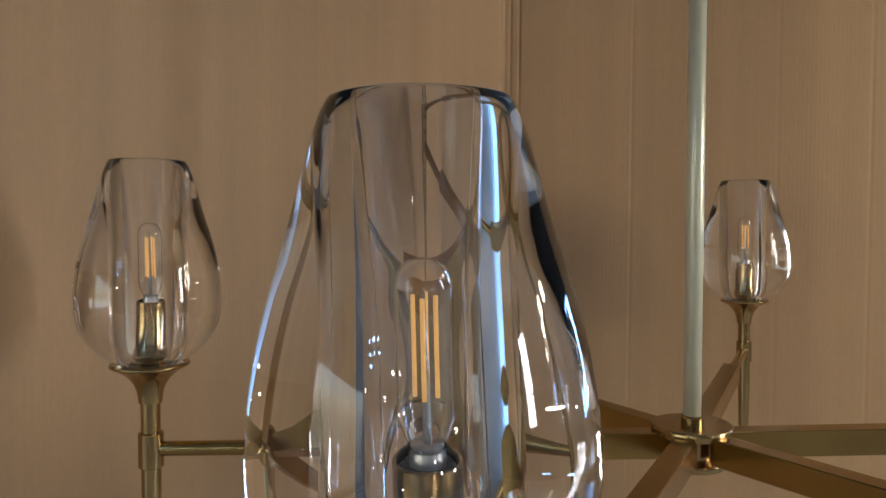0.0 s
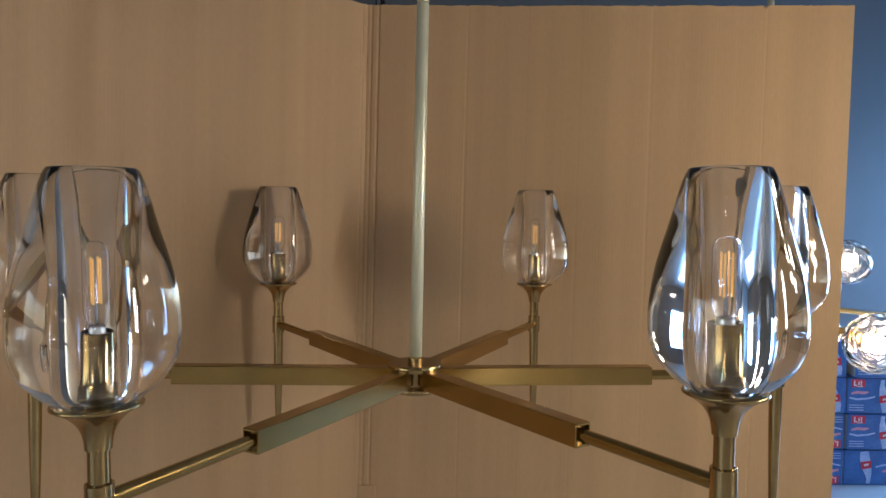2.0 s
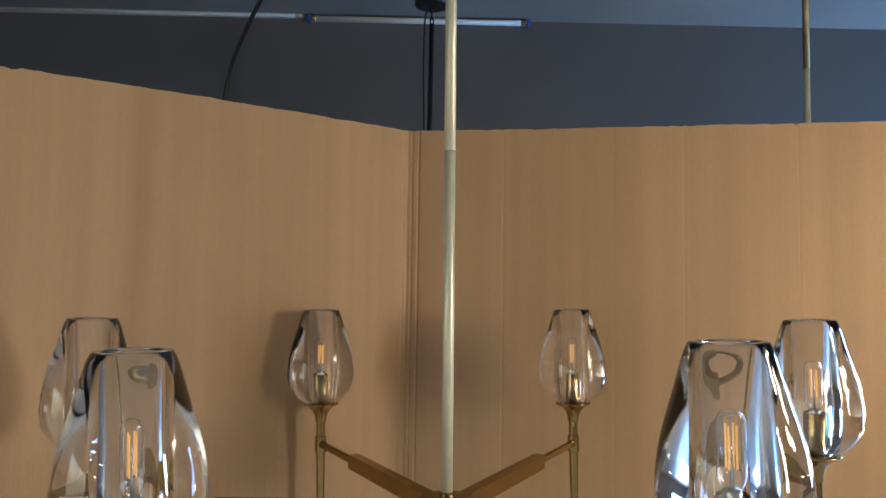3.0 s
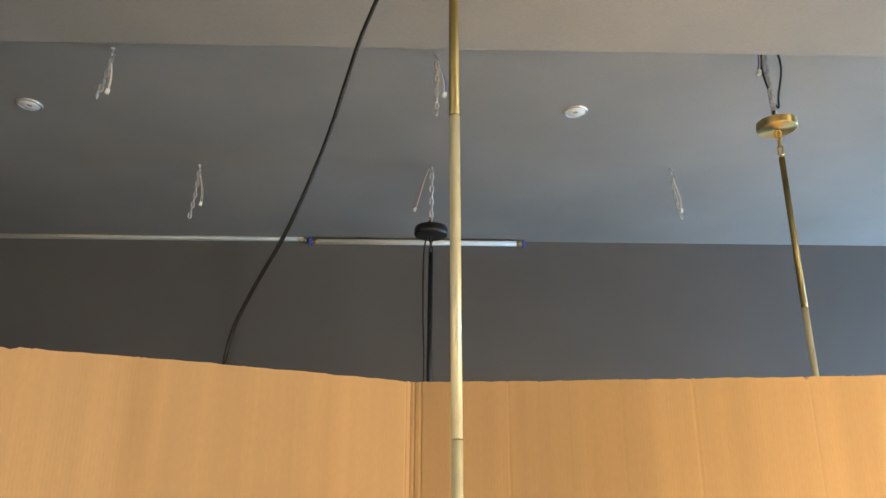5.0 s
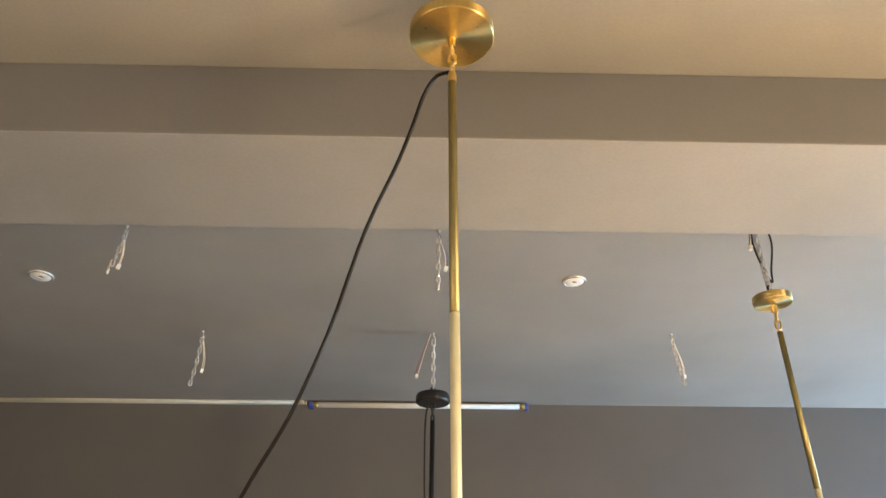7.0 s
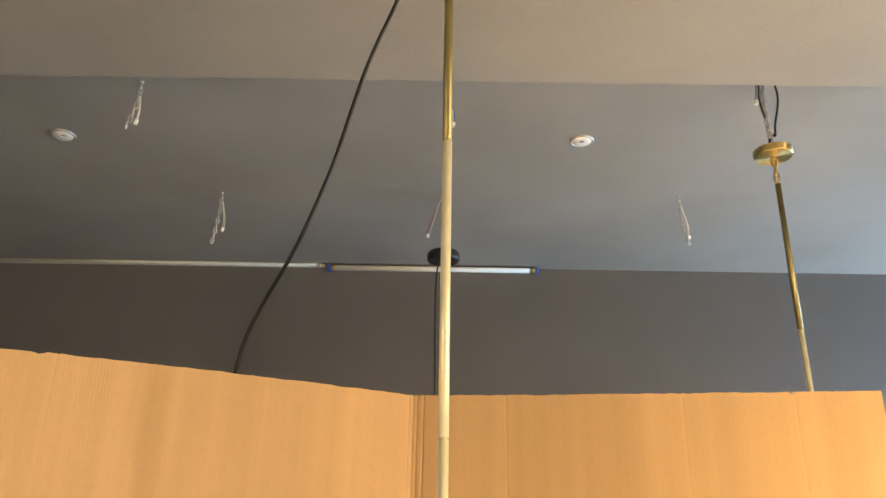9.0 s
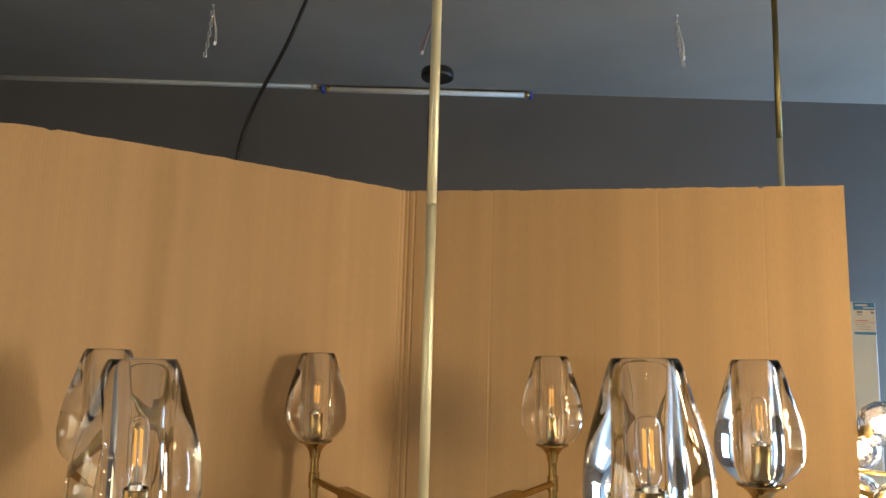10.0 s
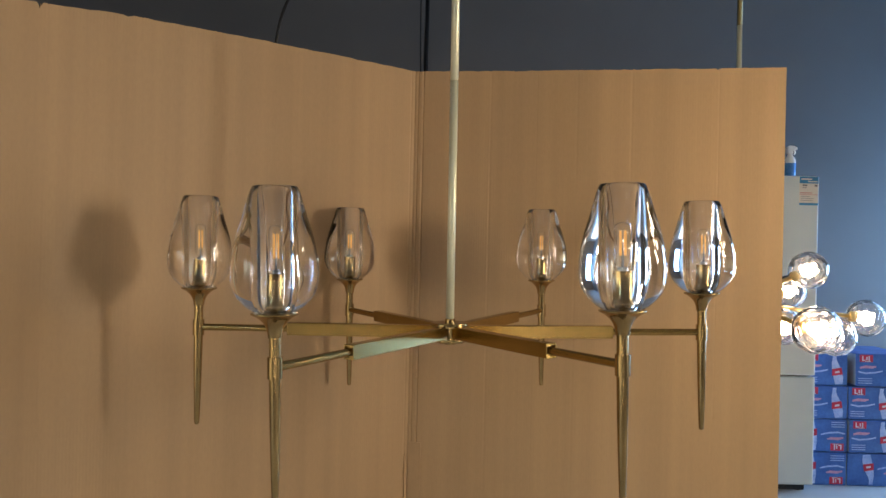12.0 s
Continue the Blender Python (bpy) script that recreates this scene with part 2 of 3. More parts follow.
def sweep(points, r, n=10, closed=False, bm=None, ends=True):
    """A round bar along points; r may be a list."""
    bm = bm or bmesh.new()
    p = [Vector(q) for q in points]
    k = len(p)
    radii = r if isinstance(r, (list, tuple)) else [r] * k
    rings, side = [], None
    for i in range(k):
        d = (p[(i + 1) % k] - p[i - 1]) if closed else (p[min(i + 1, k - 1)] - p[max(i - 1, 0)])
        d.normalize()
        if side is None:
            side = d.orthogonal().normalized()
        side = (side - d * side.dot(d)).normalized()
        other = d.cross(side)
        rings.append([bm.verts.new(p[i] + radii[i] * (side * math.cos(2 * math.pi * a / n) + other * math.sin(2 * math.pi * a / n))) for a in range(n)])
    pairs = list(zip(rings, rings[1:])) + ([(rings[-1], rings[0])] if closed else [])
    for lo, hi in pairs:
        for a in range(n):
            b = (a + 1) % n
            bm.faces.new((lo[a], lo[b], hi[b], hi[a])).smooth = True
    if ends and not closed:
        bm.faces.new(rings[0][::-1])
        bm.faces.new(rings[-1])
    return bm


def box(x0, x1, y0, y1, z0, z1, bevel=0.0, bm=None):
    bm = bm or bmesh.new()
    made = bmesh.ops.create_cube(bm, size=1)["verts"]
    for v in made:
        v.co = Vector(((x0 + x1) / 2 + v.co.x * (x1 - x0), (y0 + y1) / 2 + v.co.y * (y1 - y0), (z0 + z1) / 2 + v.co.z * (z1 - z0)))
    if bevel:
        edges = list({e for v in made for e in v.link_edges})
        bmesh.ops.bevel(bm, geom=edges, offset=bevel, segments=2, affect="EDGES", profile=0.5)
    return bm


def plate(outline, y0, y1, bm=None):
    """A flat piece with an outline in x and z, between two depths."""
    bm = bm or bmesh.new()
    front = [bm.verts.new((x, y0, z)) for x, z in outline]
    back = [bm.verts.new((x, y1, z)) for x, z in outline]
    bm.faces.new(front)
    bm.faces.new(back[::-1])
    k = len(outline)
    for i in range(k):
        bm.faces.new((front[(i + 1) % k], front[i], back[i], back[(i + 1) % k]))
    return bm


# ---- the room ----
def wall(name, along, x0, x1, y0, y1, openings, mat, label):
    """A wall of the room with openings that go through it."""
    bm = bmesh.new()
    lo, hi = (x0, x1) if along == "x" else (y0, y1)
    cuts = sorted(openings)
    at = lo

    def piece(a, b, z0, z1):
        if b - a > 1e-4 and z1 - z0 > 1e-4:
            box(a, b, y0, y1, z0, z1, bm=bm) if along == "x" else box(x0, x1, a, b, z0, z1, bm=bm)
    for a, b, z0, z1 in cuts:
        piece(at, a, 0, ZC)
        piece(a, b, 0, z0)
        piece(a, b, z1, ZC)
        at = b
    piece(at, hi, 0, ZC)
    return tagged(obj(name, bm, mat, ROOM), label, "wall", kind="structure")


T = 0.18
tagged(obj("floor", box(X0 - T, X1 + T, Y0 - T, Y1 + T, -0.1, 0), FLOOR_MAT, ROOM), "grey polished floor of the showroom", "floor", kind="structure")
tagged(obj("ceiling", box(X0 - T, X1 + T, Y0 - T, Y1 + T, ZC, ZC + 0.1), CEIL_PAINT, ROOM), "matt grey painted ceiling with hanging chains", "ceiling", kind="structure")
# upright faces take the darker wall paint: their shade is in the colour
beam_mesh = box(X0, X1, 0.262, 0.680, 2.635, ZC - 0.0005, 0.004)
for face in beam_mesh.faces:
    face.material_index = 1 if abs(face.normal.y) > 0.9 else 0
tagged(obj("ceiling_beam", beam_mesh, [CEIL_PAINT, PAINT], ROOM), "plastered ceiling beam, sides painted darker grey for their shade", "beam", kind="structure")
wall("wall_north", "x", X0 - T, X1 + T, Y1, Y1 + T, [], PAINT, "dark grey painted back wall")
wall("wall_west", "y", X0 - T, X0, Y0, Y1, [(a, b, lo, hi) for _, w, a, b, lo, hi, _, _ in WINDOWS if w == "left"], SHOWROOM_WALL, "dark grey painted side wall with a window opening")
wall("wall_east", "y", X1, X1 + T, Y0, Y1, [(a, b, lo, hi) for _, w, a, b, lo, hi, _, _ in WINDOWS if w == "right"], SHOWROOM_WALL, "dark grey painted wall with window openings")
wall("wall_south", "x", X0 - T, X1 + T, Y0 - T, Y0, [(a, b, lo, hi) for _, w, a, b, lo, hi, _, _ in WINDOWS if w == "front"], SHOWROOM_WALL, "dark grey painted wall with a window opening")


def window(name, side, a, b, lo, hi):
    w = thing(name, ROOM, "grey metal window with panes and bars, out of view, area lamp behind", "window", kind="structure")
    d = 0.035

    def bar(label, u0, u1, z0, z1):
        if side == "right":
            part(label, box(X1 + 0.05, X1 + 0.09, u0, u1, z0, z1, 0.003), FRAME_MAT, w)
        elif side == "left":
            part(label, box(X0 - 0.09, X0 - 0.05, u0, u1, z0, z1, 0.003), FRAME_MAT, w)
        else:
            part(label, box(u0, u1, Y0 - 0.09, Y0 - 0.05, z0, z1, 0.003), FRAME_MAT, w)
    bar("window_frame", a, a + d, lo, hi)
    bar("window_frame", b - d, b, lo, hi)
    bar("window_frame", a + d, b - d, lo, lo + d)
    bar("window_frame", a + d, b - d, hi - d, hi)
    for i in (1, 2):
        u = a + (b - a) * i / 3
        bar("mullion", u - 0.015, u + 0.015, lo + d, hi - d)
    z = lo + (hi - lo) * 0.3
    bar("transom", a + d, b - d, z - 0.0151, z + 0.0151)


for name, side, a, b, lo, hi, _, _ in WINDOWS:
    window(name, side, a, b, lo, hi)


# ---- cardboard backdrop ----
def board(u0, u1, tops, creases, notches=(), thick=0.007, seed=1):
    """An upright board along x from u0 to u1 with its front at y = 0: wavy top edge, pressed creases and torn notches."""
    rnd = random.Random(seed)
    us = {round(u0 + (u1 - u0) * i / 60, 4): 0.0 for i in range(61)}
    for c, deep in creases:
        for du, f in ((-0.004, 0), (-0.0015, 0.7), (0, 1), (0.0015, 0.7), (0.004, 0)):
            us[round(c + du, 4)] = deep * f
    lows = {}
    for c, w, h in notches:
        for du, f in ((-w, 0), (-w * 0.4, 0.5), (0, 1), (w * 0.5, 0.6), (w, 0)):
            lows[round(c + du, 4)] = h * f
            us.setdefault(round(c + du, 4), 0.0)
    keys = sorted(u for u in us if u0 <= u <= u1)
    bm = bmesh.new()
    levels = [0, 0.25, 0.5, 0.75, 1]
    front, back = [], []
    for u in keys:
        z = np.interp(u, [t[0] for t in tops], [t[1] for t in tops]) - lows.get(u, 0) + rnd.uniform(-0.0012, 0.0012)
        front.append([bm.verts.new((u, us[u], z * l)) for l in levels])
        back.append([bm.verts.new((u, thick + us[u], z * l)) for l in levels])
    for i in range(len(keys) - 1):
        for k in range(len(levels) - 1):
            bm.faces.new((front[i][k], front[i + 1][k], front[i + 1][k + 1], front[i][k + 1]))
            bm.faces.new((back[i + 1][k], back[i][k], back[i][k + 1], back[i + 1][k + 1]))
        for k, flip in ((0, 1), (-1, 0)):
            quad = (front[i][k], front[i + 1][k], back[i + 1][k], back[i][k])
            f = bm.faces.new(quad[::-1] if flip else quad)
            f.material_index = 1
    for i in (0, -1):
        for k in range(len(levels) - 1):
            quad = (front[i][k], front[i][k + 1], back[i][k + 1], back[i][k])
            f = bm.faces.new(quad if i else quad[::-1])
            f.material_index = 1
    return bm


CORNER = Vector((-0.113, 0.660, 0))
RIGHT_TURN, LEFT_TURN = -11.12, 42.4
backdrop = thing("cardboard_backdrop", pose(*CORNER), "large folded brown kraft cardboard standing on the floor as backdrop", "cardboard")
right_m = pose(0, 0, 0, 0, 0, RIGHT_TURN)
left_m = pose(0, 0, 0, 0, 0, LEFT_TURN)
part("panel", board(0.0, 1.026, [(0, 1.727), (0.3, 1.720), (0.7, 1.715), (1.026, 1.711)],
                    [(0.010, 0.0016), (0.026, 0.0020), (0.228, 0.0006), (0.360, 0.0002), (0.475, 0.0003), (0.625, 0.0005), (0.856, 0.0005), (0.925, 0.0001), (0.945, 0.0001), (0.965, 0.0001)],
                    [(0.853, 0.006, 0.011), (0.30, 0.012, 0.0025), (0.62, 0.03, 0.002)], seed=3),
     [CARD, CARD_EDGE], backdrop, m=right_m)
part("panel", board(-1.40, 0.0, [(-1.40, 1.655), (-1.05, 1.683), (-0.82, 1.703), (-0.466, 1.716), (0, 1.727)],
                    [(-0.012, 0.0012), (-0.42, 0.0001), (-0.62, 0.0001), (-0.80, 0.0001), (-0.99, 0.0002)],
                    [(-1.005, 0.006, 0.012), (-0.83, 0.02, 0.004)], seed=4),
     [CARD, CARD_EDGE], backdrop, m=left_m)
part("fold_flap", box(0.004, 0.042, -0.0035, -0.0008, 0.002, 0.632, 0.0008), CARD, backdrop, m=right_m)
part("fold_flap", box(-0.012, -0.002, -0.004, -0.0008, 0.002, 0.60, 0.0008), CARD, backdrop, m=left_m)


# ---- main chandelier ----
ZA = 1.029          # axis of the arms
RING = 0.520        # from the rod to each shade
BAR_END = 0.335
chandelier = thing("chandelier", pose(0.001, 0.006, ZA), "six-arm antique brass chandelier with thick clear glass tulip shades", "chandelier")
LEAN_ARMS = pose(0, 0, 0, 0.8, -1.05, 0)
LEAN_ROD = pose(0, 0, 0, 0, -0.25, 0)       # the rod hangs a little out of plumb


def z(v):
    return v - ZA


part("hub", lathe([(0, 0.019), (0.0375, 0.019)], [(0.0375, 0.019), (0.0385, 0.018), (0.0385, 0.0105), (0.0375, 0.0098)], [(0.0375, 0.0098), (0.0205, 0.0098)],
                  [(0.0205, 0.0098), (0.0205, -0.0150)], [(0.0205, -0.0150), (0.0315, -0.0150)], [(0.0315, -0.0150), (0.032, -0.016), (0.032, -0.0205), (0.031, -0.0215)],
                  [(0.031, -0.0215), (0.012, -0.0215)], [(0.012, -0.0215), (0.012, -0.0245), (0.0105, -0.026), (0, -0.026)], n=56), BRASS, chandelier, m=LEAN_ARMS)
part("hub_nut", lathe([(0.0105, 0.019), (0.0105, 0.0255)], [(0.0105, 0.0255), (0.0092, 0.0272), (0.0078, 0.0272)], n=32), BRASS, chandelier)


def bar_mesh():
    """Square tube with a round rod set in its recessed end."""
    bm = bmesh.new()
    h, w, r0 = 0.0128, 0.0106, 0.030
    c = 0.0009
    outline = [(w - c, -h), (w, -h + c), (w, h - c), (w - c, h), (-w + c, h), (-w, h - c), (-w, -h + c), (-w + c, -h)]
    loops = []
    for x, s in ((r0, 1.0), (BAR_END - 0.0008, 1.0), (BAR_END, 0.94), (BAR_END, 0.80), (BAR_END - 0.006, 0.80)):
        loops.append([bm.verts.new((x, y * s, zz * s)) for y, zz in outline])
    for a, b in zip(loops, loops[1:]):
        for i in range(8):
            bm.faces.new((a[i], a[(i + 1) % 8], b[(i + 1) % 8], b[i]))
    bm.faces.new(loops[-1])
    bm.faces.new(loops[0][::-1])
    bmesh.ops.recalc_face_normals(bm, faces=bm.faces)
    return bm


def shade_mesh():
    """Thick blown glass: a full tulip outside, a narrow cup-shaped hollow inside."""
    outer = [(0.0, 0.0), (0.018, 0.0), (0.0290, 0.0006), (0.0360, 0.0038), (0.0425, 0.0085), (0.0490, 0.0148), (0.0560, 0.0230), (0.0612, 0.0325), (0.0642, 0.0430), (0.0654, 0.0540), (0.0652, 0.0660),
             (0.0636, 0.0820), (0.0604, 0.1010), (0.0553, 0.1200), (0.0500, 0.1370), (0.0440, 0.1580), (0.0396, 0.1730), (0.0368, 0.1808), (0.0346, 0.1850), (0.0326, 0.1870)]
    inner = [(0.0262, 0.1869), (0.0250, 0.1860), (0.0246, 0.1830), (0.0242, 0.1700), (0.0236, 0.1500), (0.0228, 0.1050), (0.0228, 0.0750), (0.0228, 0.0520), (0.0222, 0.0370), (0.0200, 0.0245), (0.0158, 0.0160), (0.0082, 0.0118), (0, 0.0108)]
    pts = [Vector((r, 0, zz)) for r, zz in outer + inner]
    line = [(max(p.x, 0.0), p.z) for p in smooth(pts, 3)]
    line[0], line[-1] = (0.0, 0.0), (0.0, 0.0108)
    bm = lathe(line, n=72)
    bm.verts.ensure_lookup_table()
    turn_over = 3 * len(outer) - 1
    for i, v in enumerate(bm.verts):        # blown by hand: a little out of round, the hollow off centre
        k, a = (i - 1) // 72 + 1, math.atan2(v.co.y, v.co.x)
        w = min(1.0, v.co.z / 0.05)
        if k < turn_over:
            f = 1 + w * (0.022 * math.cos(2 * a) + 0.014 * math.cos(3 * a + 1.0) + 0.006 * math.cos(5 * a))
            v.co.x, v.co.y = v.co.x * f, v.co.y * f
        else:
            f = 1 + w * (0.025 * math.cos(2 * a + 1.1) + 0.020 * math.cos(3 * a))
            v.co.x, v.co.y = v.co.x * f + 0.0006 * w, v.co.y * f - 0.0004 * w
    return bm


def bulb_mesh():
    outside = [(0.0068, 0.0), (0.0085, 0.004), (0.0108, 0.010), (0.0113, 0.016), (0.0113, 0.049), (0.0106, 0.0550), (0.0085, 0.0592), (0.0048, 0.0613), (0.0, 0.0620)]
    line = [(max(p.x, 0), p.z) for p in smooth([Vector((r, 0, zz)) for r, zz in outside], 3)]
    line[-1] = (0.0, 0.0620)
    thin = [(max(r - 0.0006, 0.0), zz - 0.0005 * (i / len(line))) for i, (r, zz) in enumerate(line)]
    thin[-1] = (0.0, 0.0614)
    return lathe(line + thin[::-1], n=32)


FLANGE = 0.082        # where the glass sits
COLLAR_R = 0.0115


def arm(first, turn, reach, rise):
    """One arm with all its parts, turned about the rod; later arms share the first one's meshes."""
    base = LEAN_ARMS @ pose(0, 0, 0, 0, 0, turn) @ pose(0, 0, 0, 0, -rise, 0)
    out = base @ pose(reach, 0, 0)
    spin = random.Random(round(turn)).uniform(0, 180)
    if first is None:
        made = {}
        made["arm_bar"] = part("arm_bar", bar_mesh(), BRASS_BAR, chandelier, "square brushed brass bar", base)
        made["arm_rod"] = part("arm_rod", sweep([(BAR_END - 0.008, 0, 0), (RING - 0.012, 0, 0)], 0.0070, 24, ends=False), BRASS_BAR, chandelier, "", base)
        made["collar"] = part("collar", lathe([(0.0086, -0.0170), (0.0108, -0.0170)], [(0.0108, -0.0170), (COLLAR_R, -0.0164)], [(COLLAR_R, -0.0164), (COLLAR_R, 0.0150)], [(COLLAR_R, 0.0150), (0.0108, 0.0156)], [(0.0108, 0.0156), (0.0086, 0.0156)], n=32), BRASS, chandelier, "", out)
        made["finial_spike"] = part("finial_spike", lathe([(0.0090, -0.0135), (0.0090, -0.024), (0.0085, -0.070), (0.0072, -0.130), (0.0055, -0.188), (0.0050, -0.1975), (0.0040, -0.2005), (0.0, -0.2015)], n=28), BRASS, chandelier, "tapered brass spike", out)
        made["stem"] = part("stem", lathe([(0.0088, 0.0130), (0.0088, 0.0505)], n=28), BRASS, chandelier, "", out)
        made["trumpet_cup"] = part("trumpet_cup", lathe([(0.0086, 0.0440), (0.0106, 0.0440)], [(0.0106, 0.0440), (0.0108, 0.0470), (0.0114, 0.0520), (0.0126, 0.0570), (0.0148, 0.0622), (0.0182, 0.0670), (0.0228, 0.0715), (0.0284, 0.0755), (0.0342, 0.0783)],
                                                        [(0.0345, 0.0785), (0.0356, 0.0792), (0.0358, 0.0805), (0.0350, 0.0817), (0.0338, 0.0820)], [(0.0338, 0.0820), (0.0305, 0.0805)], [(0.0305, 0.0805), (0.0295, 0.0812), (0.0285, FLANGE - 0.0006), (0.0, FLANGE - 0.0006)], n=48), BRASS, chandelier, "flared brass cup", out)
        up = out @ pose(0, 0, FLANGE, 0, 0, spin)
        made["glass_shade"] = part("glass_shade", shade_mesh(), GLASS, chandelier, "thick clear glass tulip shade with open top", up)
        made["socket_base"] = part("socket_base", lathe([(0.0, 0.0114), (0.0070, 0.0122), (0.0125, 0.0158), (0.0150, 0.0190), (0.0158, 0.0202), (0.0156, 0.0212)], [(0.0156, 0.0212), (0.0149, 0.0214)], [(0.0149, 0.0214), (0.0149, 0.0290)], [(0.0149, 0.0290), (0.0145, 0.0294), (0.0130, 0.0295)], n=36), BRASS, chandelier, "", up)
        made["socket_sleeve"] = part("socket_sleeve", lathe([(0.0134, 0.0186), (0.0134, 0.0574)], [(0.0134, 0.0574), (0.0129, 0.0578), (0.0121, 0.0576)], [(0.0121, 0.0576), (0.0121, 0.0470)], n=36), BRASS, chandelier, "brass candle sleeve", up)
        made["socket_insert"] = part("socket_insert", lathe([(0.0120, 0.0500), (0.0120, 0.0535), (0.0108, 0.0552), (0.0078, 0.0556), (0.0074, 0.0560), (0.0074, 0.0500), (0, 0.0500)], n=32), SOCKET_BLACK, chandelier, "black socket insert", up)
        cap = lathe([(0.0072, 0.0510), (0.0072, 0.0588), (0.0066, 0.0605), (0.0066, 0.0620), (0.0, 0.0622)], n=28)
        made["bulb_cap"] = part("bulb_cap", cap, STEEL, chandelier, "silver screw cap", up)
        bulb = part("bulb", bulb_mesh(), BULB_GLASS, chandelier, "clear tubular filament bulb, glow added to its strips", up @ pose(0, 0, 0.0605))
        bulb.visible_shadow = False
        made["bulb"] = bulb
        strip = sweep([(0, 0, 0.0165), (0, 0, 0.0490)], 0.0009, 8)
        fil = part("filament", strip, FILAMENT, bulb, "orange filament strip", pose(0.0044, 0, 0))
        for k in (1, 2, 3):
            again(fil, bulb, pose(0.0044 * math.cos(k * math.pi / 2), 0.0044 * math.sin(k * math.pi / 2), 0))
        part("filament_stalk", sweep([(0, 0, 0.001), (0, 0, 0.0165), (0, 0, 0.0510)], [0.0018, 0.0016, 0.0004], 8), STEEL, bulb)
        return made
    for name, ob in first.items():
        if name in ("arm_bar", "arm_rod"):
            m = base
        elif name in ("collar", "finial_spike", "stem", "trumpet_cup"):
            m = out
        else:
            m = out @ pose(0, 0, FLANGE + (0.0605 if name == "bulb" else 0), 0, 0, spin)
        o = again(ob, chandelier, m)
        for child in ob.children:
            again(child, o)
    return first


arms = arm(None, -1.2, 0.518, 0.3)
for turn, reach, rise in ((60.9, 0.507, 0.5), (121.8, 0.500, 0.7), (181.5, 0.518, 1.0), (239.1, 0.510, -0.2), (300.5, 0.503, 0.5)):
    arm(arms, turn, reach, rise)

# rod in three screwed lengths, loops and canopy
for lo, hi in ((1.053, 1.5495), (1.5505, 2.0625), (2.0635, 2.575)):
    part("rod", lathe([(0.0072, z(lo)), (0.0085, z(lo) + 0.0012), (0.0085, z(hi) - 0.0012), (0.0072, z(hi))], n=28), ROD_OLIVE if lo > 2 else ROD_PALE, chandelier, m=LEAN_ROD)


def link_mesh(length, width, r, n=8):
    """One oval chain link, upright along z."""
    pts = []
    h, w = length / 2 - width / 2, width / 2 - r
    for i in range(7):
        a = math.pi * i / 6
        pts.append((w * math.cos(a), 0, h + w * math.sin(a)))
    for i in range(7):
        a = math.pi + math.pi * i / 6
        pts.append((w * math.cos(a), 0, -h + w * math.sin(a)))
    return sweep(pts, r, n, closed=True)


part("rod_cap", lathe([(0.0085, z(2.5752)), (0.0088, z(2.577)), (0.0088, z(2.592)), (0.0070, z(2.600)), (0, z(2.601))], n=24), GOLD, chandelier, "polished brass end cap", LEAN_ROD)
loop = part("loop", link_mesh(0.034, 0.022, 0.0034), GOLD, chandelier, "polished brass loop", LEAN_ROD @ pose(0, 0, z(2.612), 0, 0, 70))
again(loop, chandelier, LEAN_ROD @ pose(0, 0, z(2.636), 0, 0, -10))
again(loop, chandelier, LEAN_ROD @ pose(0, 0, z(2.660), 0, 0, 75))
part("canopy_nipple", lathe([(0.006, z(2.672)), (0.0075, z(2.676)), (0.0075, z(2.6965))], n=24), GOLD, chandelier, m=LEAN_ROD)
canopy = part("canopy", lathe([(0, z(2.696)), (0.0865, z(2.696))], [(0.0865, z(2.696)), (0.0880, z(2.6972)), (0.0885, z(2.699))], [(0.0885, z(2.699)), (0.0885, z(2.721))], [(0.0885, z(2.721)), (0.0, z(2.721))], n=64), GOLD_SPUN, chandelier, "round spun satin brass ceiling canopy", LEAN_ROD)
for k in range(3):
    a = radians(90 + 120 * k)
    part("screw", lathe([(0.0022, -0.0003), (0.0022, 0.0006), (0, 0.0008)], n=12), BRASS_SHADED, canopy, "", pose(0.062 * math.cos(a), 0.062 * math.sin(a), z(2.6957), 180))


def chain(parent, x, y, top, bottom, size=0.030, mat=STEEL, lean=(0, 0), origin=(0, 0, 0)):
    """Links from top to bottom, quarter-turned by turns; lean is the sideways drift in metres."""
    pitch = size * 0.76
    n = max(2, round((top - bottom) / pitch))
    first = None
    for i in range(n):
        f = (i + 0.5) / n
        m = pose(x + lean[0] * f * f - origin[0], y + lean[1] * f * f - origin[1], top + (bottom - top) * f - origin[2], 0, 0, 20 + 90 * (i % 2))
        if first is None:
            first = part("chain_link", link_mesh(size, size * 0.60, size * 0.125, 6), mat, parent, "", m)
        else:
            again(first, parent, m)


def ceiling_hook(parent, x, y, origin):
    ox, oy, oz = origin
    part("hook_plate", lathe([(0.008, ZC - oz), (0.008, ZC - 0.003 - oz), (0.006, ZC - 0.006 - oz), (0, ZC - 0.006 - oz)], n=20), STEEL, parent, "", pose(x - ox, y - oy, 0))
    part("hook", sweep(smooth([(0, 0, ZC - 0.004 - oz), (0.003, 0, ZC - 0.016 - oz), (0.010, 0, ZC - 0.026 - oz), (0.002, 0, ZC - 0.036 - oz), (-0.008, 0, ZC - 0.028 - oz)], 4), 0.0022, 6), STEEL, parent, "", pose(x - ox, y - oy, 0))


